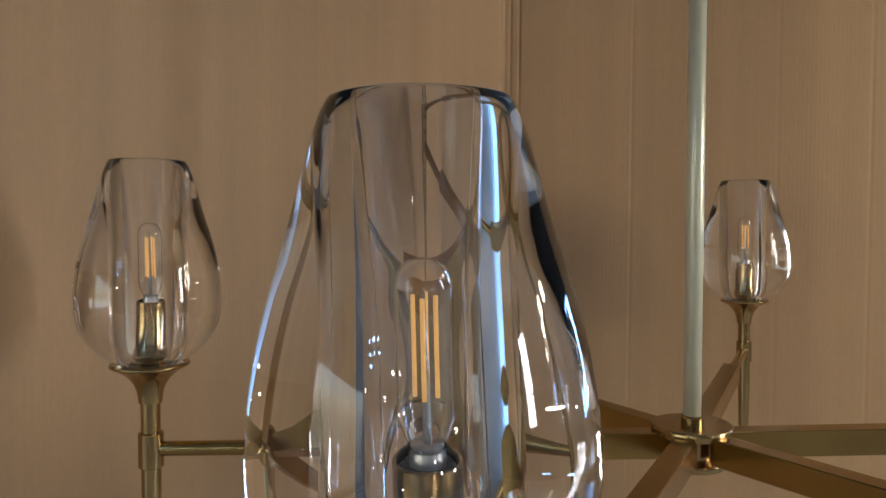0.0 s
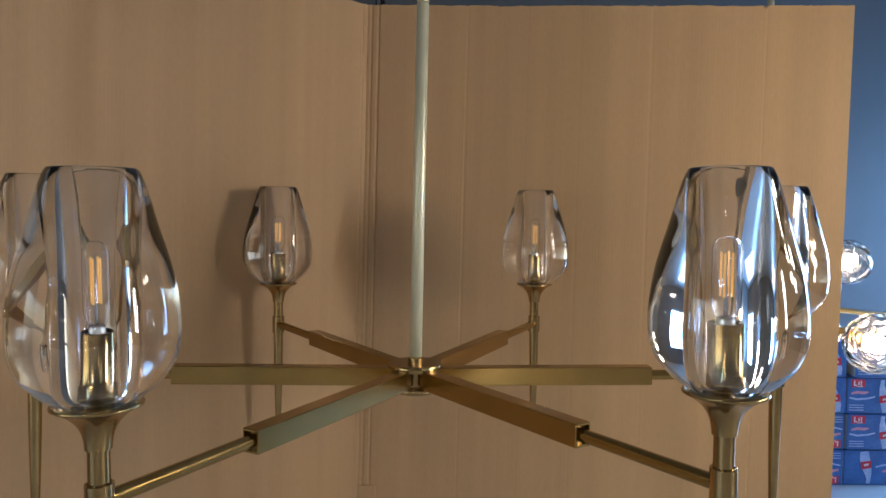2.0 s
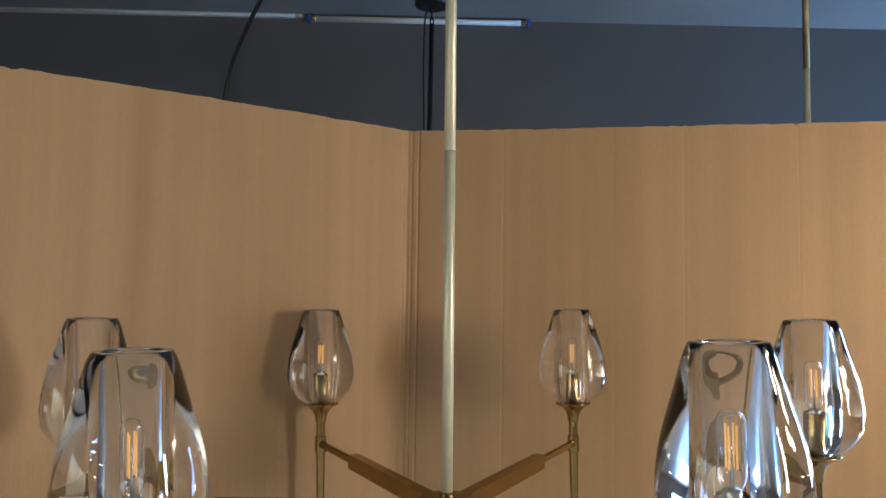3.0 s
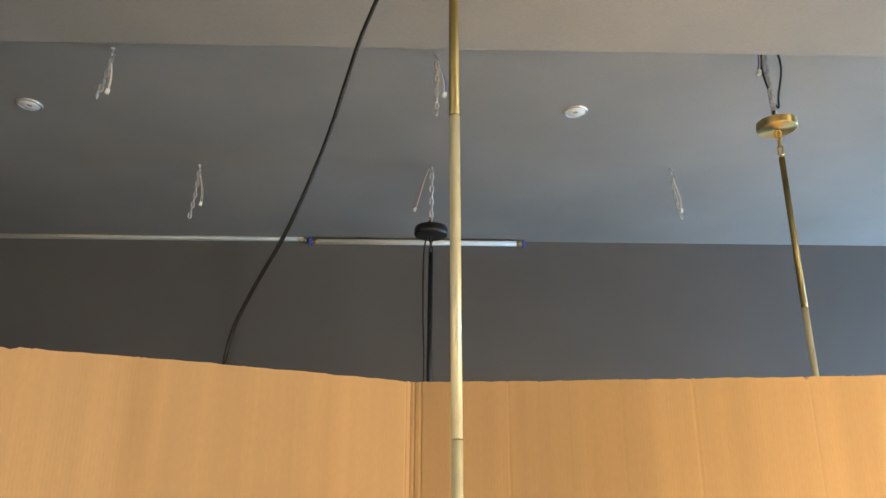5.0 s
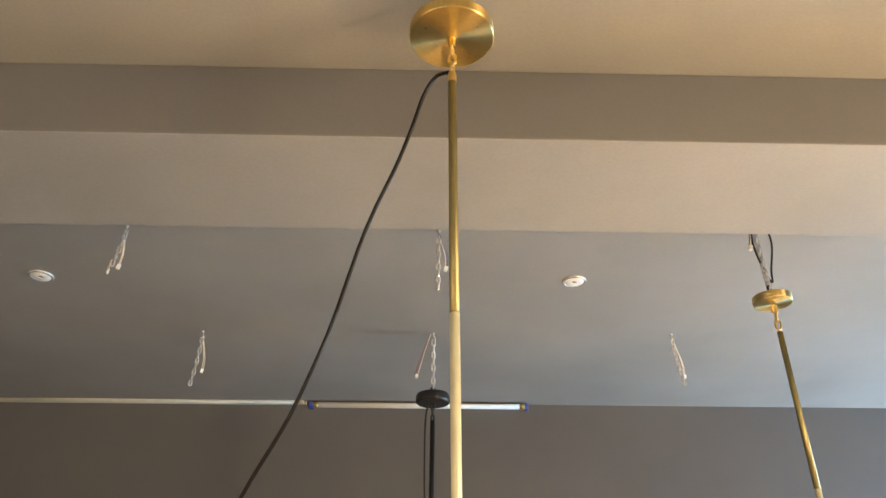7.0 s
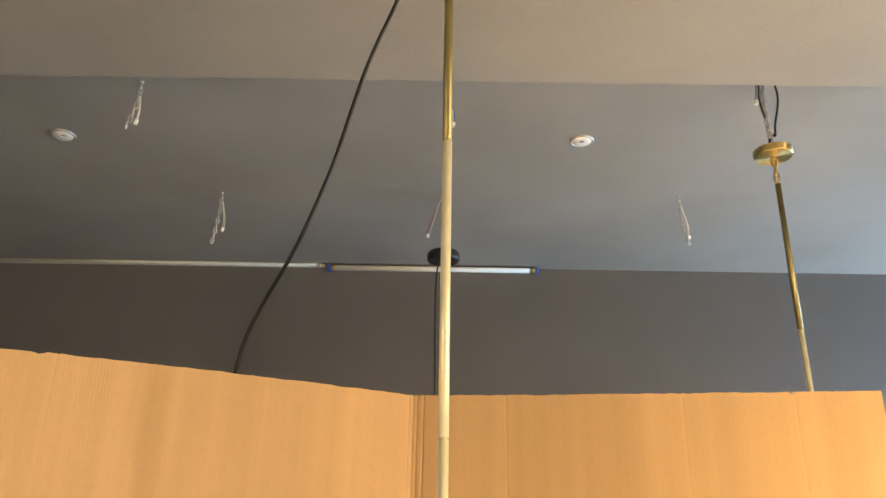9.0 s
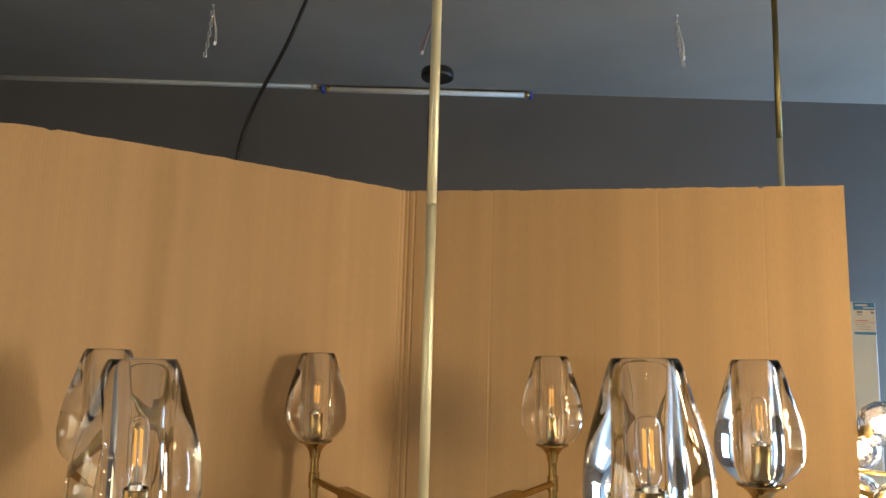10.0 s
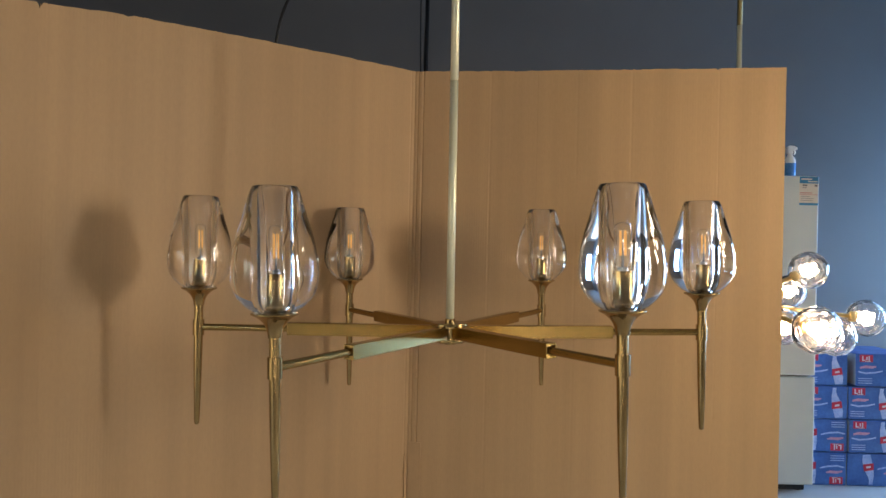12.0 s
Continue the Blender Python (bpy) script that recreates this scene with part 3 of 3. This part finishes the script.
def leads(parent, x, y, drop, spread, origin, mats=(WIRE_WHITE, WIRE_WHITE)):
    """Short mains leads with a clear end connector beside a chain."""
    ox, oy, oz = origin
    for k, mat in enumerate(mats):
        dx = spread * (1 + 0.25 * k)
        pts = smooth([(0, 0.004 * k, ZC - 0.002 - oz), (dx * 0.35, 0.004 * k, ZC - drop * 0.3 - oz), (dx * 0.8 + 0.004, 0.004 * k, ZC - drop * 0.7 - oz), (dx, 0.004 * k, ZC - drop - oz)], 5)
        part("lead", sweep(pts, 0.0017, 6), mat, parent, "", pose(x - ox, y - oy, 0))
    part("connector", box(-0.006, 0.006, -0.005, 0.007, -0.011, 0.007, 0.002), WHITE_PLASTIC, parent, "white push-in connector", pose(x + spread * 1.1 - ox, y - oy, ZC - drop - 0.006 - oz, 0, 12, 25))


chain(chandelier, -0.007, 0, ZC - 0.03, 2.722, 0.034, origin=(0, 0, ZA))
ceiling_hook(chandelier, -0.007, 0, (0, 0, ZA))
leads(chandelier, -0.02, 0.01, 0.115, -0.045, (0, 0, ZA), (WIRE_WHITE, WIRE_BLUE))

# mains cable from the rod's top down behind the cardboard
part("mains_cable", sweep(smooth([(-0.004, 0.003, z(2.603)), (-0.022, 0.017, z(2.616)), (-0.044, 0.033, z(2.617)), (-0.068, 0.053, z(2.586)), (-0.093, 0.072, z(2.512)), (-0.124, 0.096, z(2.437)), (-0.162, 0.125, z(2.365)), (-0.191, 0.148, z(2.300)),
                                  (-0.216, 0.167, z(2.224)), (-0.256, 0.198, z(2.107)), (-0.325, 0.251, z(1.966)), (-0.399, 0.308, z(1.861)), (-0.440, 0.340, z(1.793)), (-0.458, 0.354, z(1.727)), (-0.466, 0.364, z(1.66)), (-0.474, 0.378, z(1.45)), (-0.476, 0.384, z(1.0))], 5), 0.0043, 10),
     CABLE_BLACK, chandelier, "black rubber mains cable")


# ---- things on the ceiling ----
def bare_chain(x, y, bottom, lean, spread, drop, mats):
    o = (x, y, ZC)
    c = thing("hanging_chain", pose(*o), "short bare zinc chain with loose wires hanging from ceiling hook", "chain", "bare chains on the ceiling")
    ceiling_hook(c, x, y, o)
    chain(c, x, y, ZC - 0.03, bottom, 0.032, lean=lean, origin=o)
    leads(c, x, y, drop, spread, o, mats)
    return c


bare_chain(-1.138, 1.868, 2.600, (-0.02, 0), 0.022, 0.175, (WIRE_WHITE, WIRE_WHITE))
bare_chain(0.933, 1.945, 2.612, (0.028, 0), 0.026, 0.190, (WIRE_WHITE, WIRE_WHITE))
bare_chain(-1.120, 0.975, 2.665, (-0.03, 0), 0.006, 0.150, (WIRE_WHITE, WIRE_WHITE))
bare_chain(-0.070, 1.035, 2.625, (0.0, 0), 0.024, 0.140, (WIRE_WHITE, WIRE_BLUE))


def downlight(x, y):
    d = thing("recessed_downlight", pose(x, y, ZC), "small round recessed ceiling downlight, unlit, chrome rim", "downlight", "ceiling downlights")
    part("rim", lathe([(0.046, 0.0), (0.046, -0.004), (0.043, -0.008), (0.039, -0.008), (0.037, -0.004), (0.037, 0)], n=36), STEEL, d, "chrome rim")
    part("diffuser", lathe([(0.037, -0.003), (0.036, -0.0065), (0.010, -0.0072)], [(0.010, -0.0072), (0.010, -0.005)], n=36), WHITE_PLASTIC, d, "white diffuser disc")
    part("lens", lathe([(0.010, -0.005), (0.006, -0.0062), (0, -0.0066)], n=20), INK, d)


downlight(-1.590, 1.325)
downlight(0.438, 1.418)


def tube_light(name, x0, x1, zc, r, mat, label, caps):
    m = ROOM @ pose((x0 + x1) / 2, 2.862, zc)
    t = thing(name, m, label, "tube light")
    h = (x1 - x0) / 2
    part("tube", sweep([(-h + 0.03, 0, 0), (h - 0.03, 0, 0)], r, 20), mat, t)
    part("batten", box(-h, h, 0.012, 0.037, -0.006, 0.014, 0.002), CREAM_PLASTIC, t)
    for s in (-1, 1):
        part("end_cap", sweep([(s * (h - 0.042), 0, 0), (s * (h - 0.012), 0, 0)], r * 1.05, 20), GOLD if caps else CREAM_PLASTIC, t, "copper coloured end cap" if caps else "")
        if caps:
            part("lamp_holder", box(min(s * (h - 0.012), s * (h + 0.010)), max(s * (h - 0.012), s * (h + 0.004)), -0.015, 0.037, -0.0155, 0.0155, 0.004), WIRE_BLUE, t, "blue lamp holder")


tube_light("tube_light", -0.685, 0.510, 2.826, 0.0145, WHITE_PLASTIC, "white glass tube lamp on the back wall, unlit", True)
tube_light("tube_light", -2.95, -0.712, 2.840, 0.010, CREAM_PLASTIC, "long thin cream tube light along the back wall, unlit", False)

# black pendant behind the cardboard
o = (-0.122, 1.913, 2.56)
pendant = thing("pendant_light", pose(*o), "black pendant with round canopy hanging on zinc chain", "pendant light")
ceiling_hook(pendant, o[0], o[1], o)
chain(pendant, o[0], o[1], ZC - 0.03, 2.585, 0.040, origin=o)
leads(pendant, o[0] - 0.01, o[1], 0.19, -0.055, o, (WIRE_WHITE, WIRE_RED))
part("canopy", lathe([(0, -0.030), (0.066, -0.030)], [(0.066, -0.030), (0.071, -0.026), (0.072, -0.018), (0.072, 0.000), (0.066, 0.010)], [(0.066, 0.010), (0, 0.014)], n=48), BLACK, pendant, "black round canopy")
part("loop", link_mesh(0.040, 0.026, 0.004), BLACK, pendant, "", pose(0, 0, 0.026))
for k in range(3):
    part("loop", link_mesh(0.036, 0.020, 0.0034), BLACK, pendant, "", pose(0, 0, -0.042 - 0.026 * k, 0, 0, 80 * k))
part("rod", sweep([(0, 0, -0.105), (-0.006, 0, -1.10)], 0.0105, 16), BLACK, pendant, "black metal rod")
part("cable", sweep(smooth([(-0.018, -0.004, -0.028), (-0.030, -0.008, -0.12), (-0.030, -0.012, -0.35), (-0.024, -0.012, -0.60), (-0.020, -0.012, -1.05)], 6), 0.0036, 8), BLACK, pendant, "thin black cable")

# gold pendant with lit glass globes
o = (0.948, 0.93, 2.51)
globe_lamp = thing("globe_chandelier", pose(*o), "satin gold chandelier with lit smoky crackle glass globes", "chandelier")
ceiling_hook(globe_lamp, 0.968, 0.985, o)
chain(globe_lamp, 0.968, 0.985, ZC - 0.03, 2.565, 0.034, lean=(-0.020, -0.055), origin=o)
leads(globe_lamp, 0.952, 0.97, 0.11, -0.012, o, (WIRE_WHITE, WIRE_BLUE))
part("cable", sweep(smooth([(0.013, 0.04, 0.335), (0.000, 0.04, 0.24), (0.010, 0.035, 0.15), (0.022, 0.020, 0.085), (0.034, 0.030, 0.135), (0.060, 0.04, 0.24), (0.053, 0.05, 0.338)], 6), 0.0032, 8), BLACK, globe_lamp, "looped black cable")
part("canopy", lathe([(0, 0.002), (0.055, 0.002)], [(0.055, 0.002), (0.057, 0.004)], [(0.057, 0.004), (0.057, 0.024)], [(0.057, 0.024), (0, 0.026)], n=48), GOLD_SPUN, globe_lamp, "round satin gold canopy")
part("loop", link_mesh(0.044, 0.026, 0.0036), BLACK, globe_lamp, "", pose(0, 0, 0.044, 0, 0, 40))
for k in range(3):
    part("loop", link_mesh(0.036, 0.020, 0.0034), GOLD, globe_lamp, "", pose(0, 0, -0.016 - 0.026 * k, 0, 0, 80 * k))
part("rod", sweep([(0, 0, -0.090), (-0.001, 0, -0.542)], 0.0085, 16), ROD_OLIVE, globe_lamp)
part("rod", sweep([(-0.001, 0, -0.5425), (0.004, 0, -1.42)], 0.0083, 16), ROD_PALE, globe_lamp)
HUB = Vector((0.004, 0, -1.46))
part("hub", lathe([(0, 0.05), (0.012, 0.048), (0.020, 0.035), (0.022, 0.0), (0.020, -0.035), (0, -0.045)], n=28), GOLD, globe_lamp, "", Matrix.Translation(HUB))


def crackle_ball(r, seed):
    """A blown globe with a hammered, faceted surface and an open hollow."""
    bm = bmesh.new()
    bmesh.ops.create_icosphere(bm, subdivisions=3, radius=r)
    for v in bm.verts:
        d = v.co.normalized()
        n = noise.noise(d * 6 + Vector((seed, 0, 0)))
        v.co = d * r * (1 + 0.045 * n + 0.02 * noise.noise(d * 15))
    hollow = bmesh.ops.create_icosphere(bm, subdivisions=3, radius=r * 0.90)
    for v in hollow["verts"]:
        d = v.co.normalized()
        v.co = d * r * (0.88 + 0.10 * noise.noise(d * 7 + Vector((0, seed, 0))))
    inner = {f for v in hollow["verts"] for f in v.link_faces}
    bmesh.ops.reverse_faces(bm, faces=list(inner))
    for f in inner:
        f.smooth = True
    return bm


GLOBES = [((1.191, 0.930, 1.161), 0.062), ((1.170, 1.020, 1.085), 0.058), ((1.033, 0.550, 0.998), 0.068), ((1.269, 0.900, 0.948), 0.066), ((1.424, 1.000, 1.002), 0.063), ((1.100, 0.900, 0.975), 0.060)]
for i, (c, r) in enumerate(GLOBES):
    c = Vector(c) - Vector(o)
    d = (c - HUB).normalized()
    end = c - d * r * 0.85
    part("branch", sweep([HUB + d * 0.015, end], 0.0075, 14), GOLD, globe_lamp, "satin gold branch")
    part("globe_holder", sweep([end - d * 0.012, end, end + d * 0.012, end + d * 0.014], [0.009, 0.017, 0.017, 0.010], 20), GOLD, globe_lamp)
    globe = part("globe", crackle_ball(r, i + 1), CRACKLE, globe_lamp, "lit smoky crackle glass globe", Matrix.Translation(c))
    globe.visible_shadow = False
    part("lamp_core", lathe([(0, -0.026), (0.014, -0.020), (0.020, 0), (0.015, 0.021), (0, 0.028)], n=20), LAMP_ON, globe, "glowing lamp", d.to_track_quat("Z", "Y").to_matrix().to_4x4())

# ---- corner with refrigerator and cartons ----
FX0, FX1, FY, FD = 1.33, 1.893, 2.27, 0.55
fridge = thing("refrigerator", pose(FX1, FY, 0, 0, 0, 0), "pale grey two-door refrigerator with paper label, standing on floor", "refrigerator")
W = FX1 - FX0
part("body", box(-W, 0, 0.05, FD, 0.035, 1.622, 0.006), FRIDGE_MAT, fridge)
part("door", box(-W, -0.001, 0, 0.045, 0.605, 1.626, 0.008), FRIDGE_MAT, fridge, "upper door")
part("door", box(-W, -0.001, 0, 0.045, 0.045, 0.597, 0.008), FRIDGE_MAT, fridge, "lower door")
part("door_seal", box(-W + 0.01, -0.008, 0.0445, 0.0505, 0.05, 1.61), RUBBER, fridge, "dark rubber seal")
part("plinth", box(-W + 0.02, -0.02, 0.06, 0.5, 0.004, 0.036), RUBBER, fridge, "dark plinth")
for x in (-W + 0.05, -0.05):
    part("foot", lathe([(0, 0), (0.018, 0), (0.018, 0.03), (0, 0.03)], n=16), RUBBER, fridge, "", pose(x, 0.08, 0.001))
label = part("label", box(-0.103, -0.007, -0.0012, -0.0002, 1.476, 1.622), PAPER, fridge, "paper energy label with blue header")
part("header", box(-0.103, -0.007, -0.0022, -0.0014, 1.588, 1.622), LABEL_BLUE, label)
part("footer", box(-0.103, -0.007, -0.0022, -0.0014, 1.476, 1.488), LABEL_BLUE, label)
for i, (a, b, zz, h, mat) in enumerate([(-0.095, -0.040, 1.606, 0.007, PAPER), (-0.060, -0.012, 1.595, 0.005, PAPER), (-0.088, -0.064, 1.574, 0.008, INK), (-0.026, -0.012, 1.572, 0.010, INK), (-0.088, -0.066, 1.564, 0.003, INK),
                                        (-0.100, -0.040, 1.538, 0.003, INK_RED), (-0.102, -0.009, 1.530, 0.0015, INK_RED), (-0.095, -0.05, 1.520, 0.002, INK), (-0.095, -0.03, 1.510, 0.002, INK), (-0.095, -0.035, 1.500, 0.002, INK)]):
    part("printed_bar", box(a, b, -0.0032, -0.0024, zz, zz + h), mat, label)

spray = thing("spray_bottle", pose(1.822, 2.45, 1.622), "blue and white plastic spray bottle standing on the refrigerator", "bottle")
part("bottle", lathe([(0, 0.001), (0.024, 0.001), (0.028, 0.005), (0.029, 0.02), (0.029, 0.095), (0.026, 0.112), (0.016, 0.128), (0.0125, 0.136), (0.0125, 0.144), (0, 0.145)], n=28), WHITE_PLASTIC, spray)
part("sleeve_label", lathe([(0.0295, 0.012), (0.0297, 0.014), (0.0297, 0.088), (0.0295, 0.090)], n=28), SPRAY_BLUE, spray, "blue label")
part("trigger_head", plate([(-0.016, 0.142), (0.012, 0.142), (0.013, 0.160), (0.034, 0.164), (0.034, 0.174), (0.020, 0.182), (-0.006, 0.185), (-0.018, 0.176)], -0.011, 0.011), WHITE_PLASTIC, spray, "white spray head")
part("trigger", sweep(smooth([(0.022, 0, 0.163), (0.027, 0, 0.150), (0.022, 0, 0.138)], 5), 0.004, 8), WHITE_PLASTIC, spray)


def carton(x, y, zz, flip, w=0.245, h=0.176, d=0.36):
    c = thing("drink_carton", pose(x, y, zz), "blue printed cardboard carton of bottled drinks in stack", "carton", "stacked drink cartons")
    part("body", box(0, w, 0, d, 0.001, h - 0.002, 0.004), CARTON_BLUE, c)
    part("side_face", box(-0.0012, 0.0, 0.006, d - 0.006, 0.006, h - 0.006), CARTON_SIDE, c, "plain grey side")

    def ink(name, outline, mat, lift):
        pts = [((w - a), (h - b)) for a, b in outline] if flip else outline
        part(name, plate(pts, -0.0010 - lift, -0.0002 - lift), mat, c)

    def rect(a, b, p, q):
        return [(a, p), (b, p), (b, q), (a, q)]
    ink("logo_patch", rect(0.018, 0.088, h - 0.046, h - 0.008), CARTON_RED, 0)
    for a, b, p, q in ((0.030, 0.036, -0.040, -0.014), (0.036, 0.046, -0.040, -0.034), (0.052, 0.058, -0.036, -0.018), (0.064, 0.070, -0.040, -0.014), (0.046, 0.076, -0.044, -0.041)):
        ink("printed_bar", rect(a, b, h + p, h + q), CARTON_WHITE, 0.0011)
    ink("script_bar", [(0.020, h - 0.082), (0.045, h - 0.078), (0.085, h - 0.080), (0.108, h - 0.072), (0.105, h - 0.066), (0.080, h - 0.066), (0.050, h - 0.064), (0.020, h - 0.072)], CARTON_PINK, 0)
    ink("splash", [(0.010, 0.075), (0.05, 0.066), (0.10, 0.070), (0.14, 0.080), (0.14, 0.087), (0.10, 0.079), (0.05, 0.075), (0.012, 0.082)], CARTON_PALE, 0)
    bx = 0.150
    bottle = [(bx + 0.030, 0.006), (bx + 0.070, 0.010), (bx + 0.072, 0.045), (bx + 0.060, 0.090), (bx + 0.042, 0.122), (bx + 0.034, 0.145), (bx + 0.036, h - 0.010), (bx + 0.016, h - 0.010), (bx + 0.014, 0.145), (bx + 0.010, 0.122), (bx + 0.012, 0.085), (bx + 0.020, 0.045)]
    ink("bottle_picture", bottle, CARTON_PALE, 0)
    ink("bottle_label", [(bx + 0.012, 0.052), (bx + 0.068, 0.060), (bx + 0.062, 0.096), (bx + 0.012, 0.088)], CARTON_RED, 0.0011)
    ink("printed_bar", [(bx + 0.028, 0.066), (bx + 0.052, 0.070), (bx + 0.050, 0.080), (bx + 0.028, 0.076)], CARTON_WHITE, 0.0022)
    for k in range(3):
        ink("printed_bar", rect(0.012, 0.085, 0.016 + 0.012 * k, 0.020 + 0.012 * k), CARTON_PALE, 0)
    return c


BX, BY = 1.897, 2.425
for i, (dx, flip) in enumerate(((0.0, True), (0.004, True), (-0.0005, False), (-0.0005, False))):
    carton(BX + dx, BY + 0.004 * (i % 2), 0.177 * i, flip)
for i, (dx, flip) in enumerate(((0.0, True), (0.006, False), (-0.001, False), (0.034, False))):
    carton(BX + 0.2475 + 0.004 + dx, BY - 0.004 * (i % 2), 0.177 * i, flip, w=0.30)

# ---- lamps at the front of the showroom ----
def pendant_globe(x, y, zz, mat, label, k=1.0):
    p = thing("small_pendant_lamp", pose(x, y, zz), label, "pendant lamp", "showroom pendant lamps")
    part("lit_globe", lathe([(k * r, k * h) for r, h in ((0, -0.030), (0.012, -0.0275), (0.0215, -0.021), (0.028, -0.011), (0.030, 0), (0.028, 0.011), (0.0215, 0.021), (0.012, 0.0275), (0.008, 0.029))], n=24), mat, p, "glowing glass globe")
    part("lamp_cap", lathe([(0.013, k * 0.030 - 0.004), (0.013, k * 0.030 + 0.020), (0.004, k * 0.030 + 0.026), (0.0, k * 0.030 + 0.026)], n=20), BRASS, p)
    part("flex", sweep([(0, 0, k * 0.030 + 0.025), (0, 0, ZC - zz)], 0.002, 6), BLACK, p)


rnd = random.Random(5)
for i in range(15):
    pendant_globe(-1.3 + 0.50 * (i % 5) + rnd.uniform(-0.2, 0.2), -2.1 - 0.40 * (i // 5) + rnd.uniform(-0.15, 0.15), rnd.uniform(0.60, 1.60), SPOT_WARM, "small lit warm-white globe pendant lamp hanging on black flex", 0.68)
for i in range(7):
    pendant_globe(-1.5 + 0.15 * (i % 3) + 0.07 * (i // 3), -2.4, 1.95 - 0.13 * (i // 3), SPOT_COOL, "small lit bluish globe pendant lamp hanging on black flex", 0.9)
for i in range(7):
    a = 2 * math.pi * i / 7
    pendant_globe(1.30 + 0.11 * math.cos(a), -0.36 + 0.11 * math.sin(a), 1.32 + 0.30 * ((3 * i) % 7) / 6, LAMP_NEAR, "bright lit warm globe pendant lamp in a cluster on black flex", 1.5)
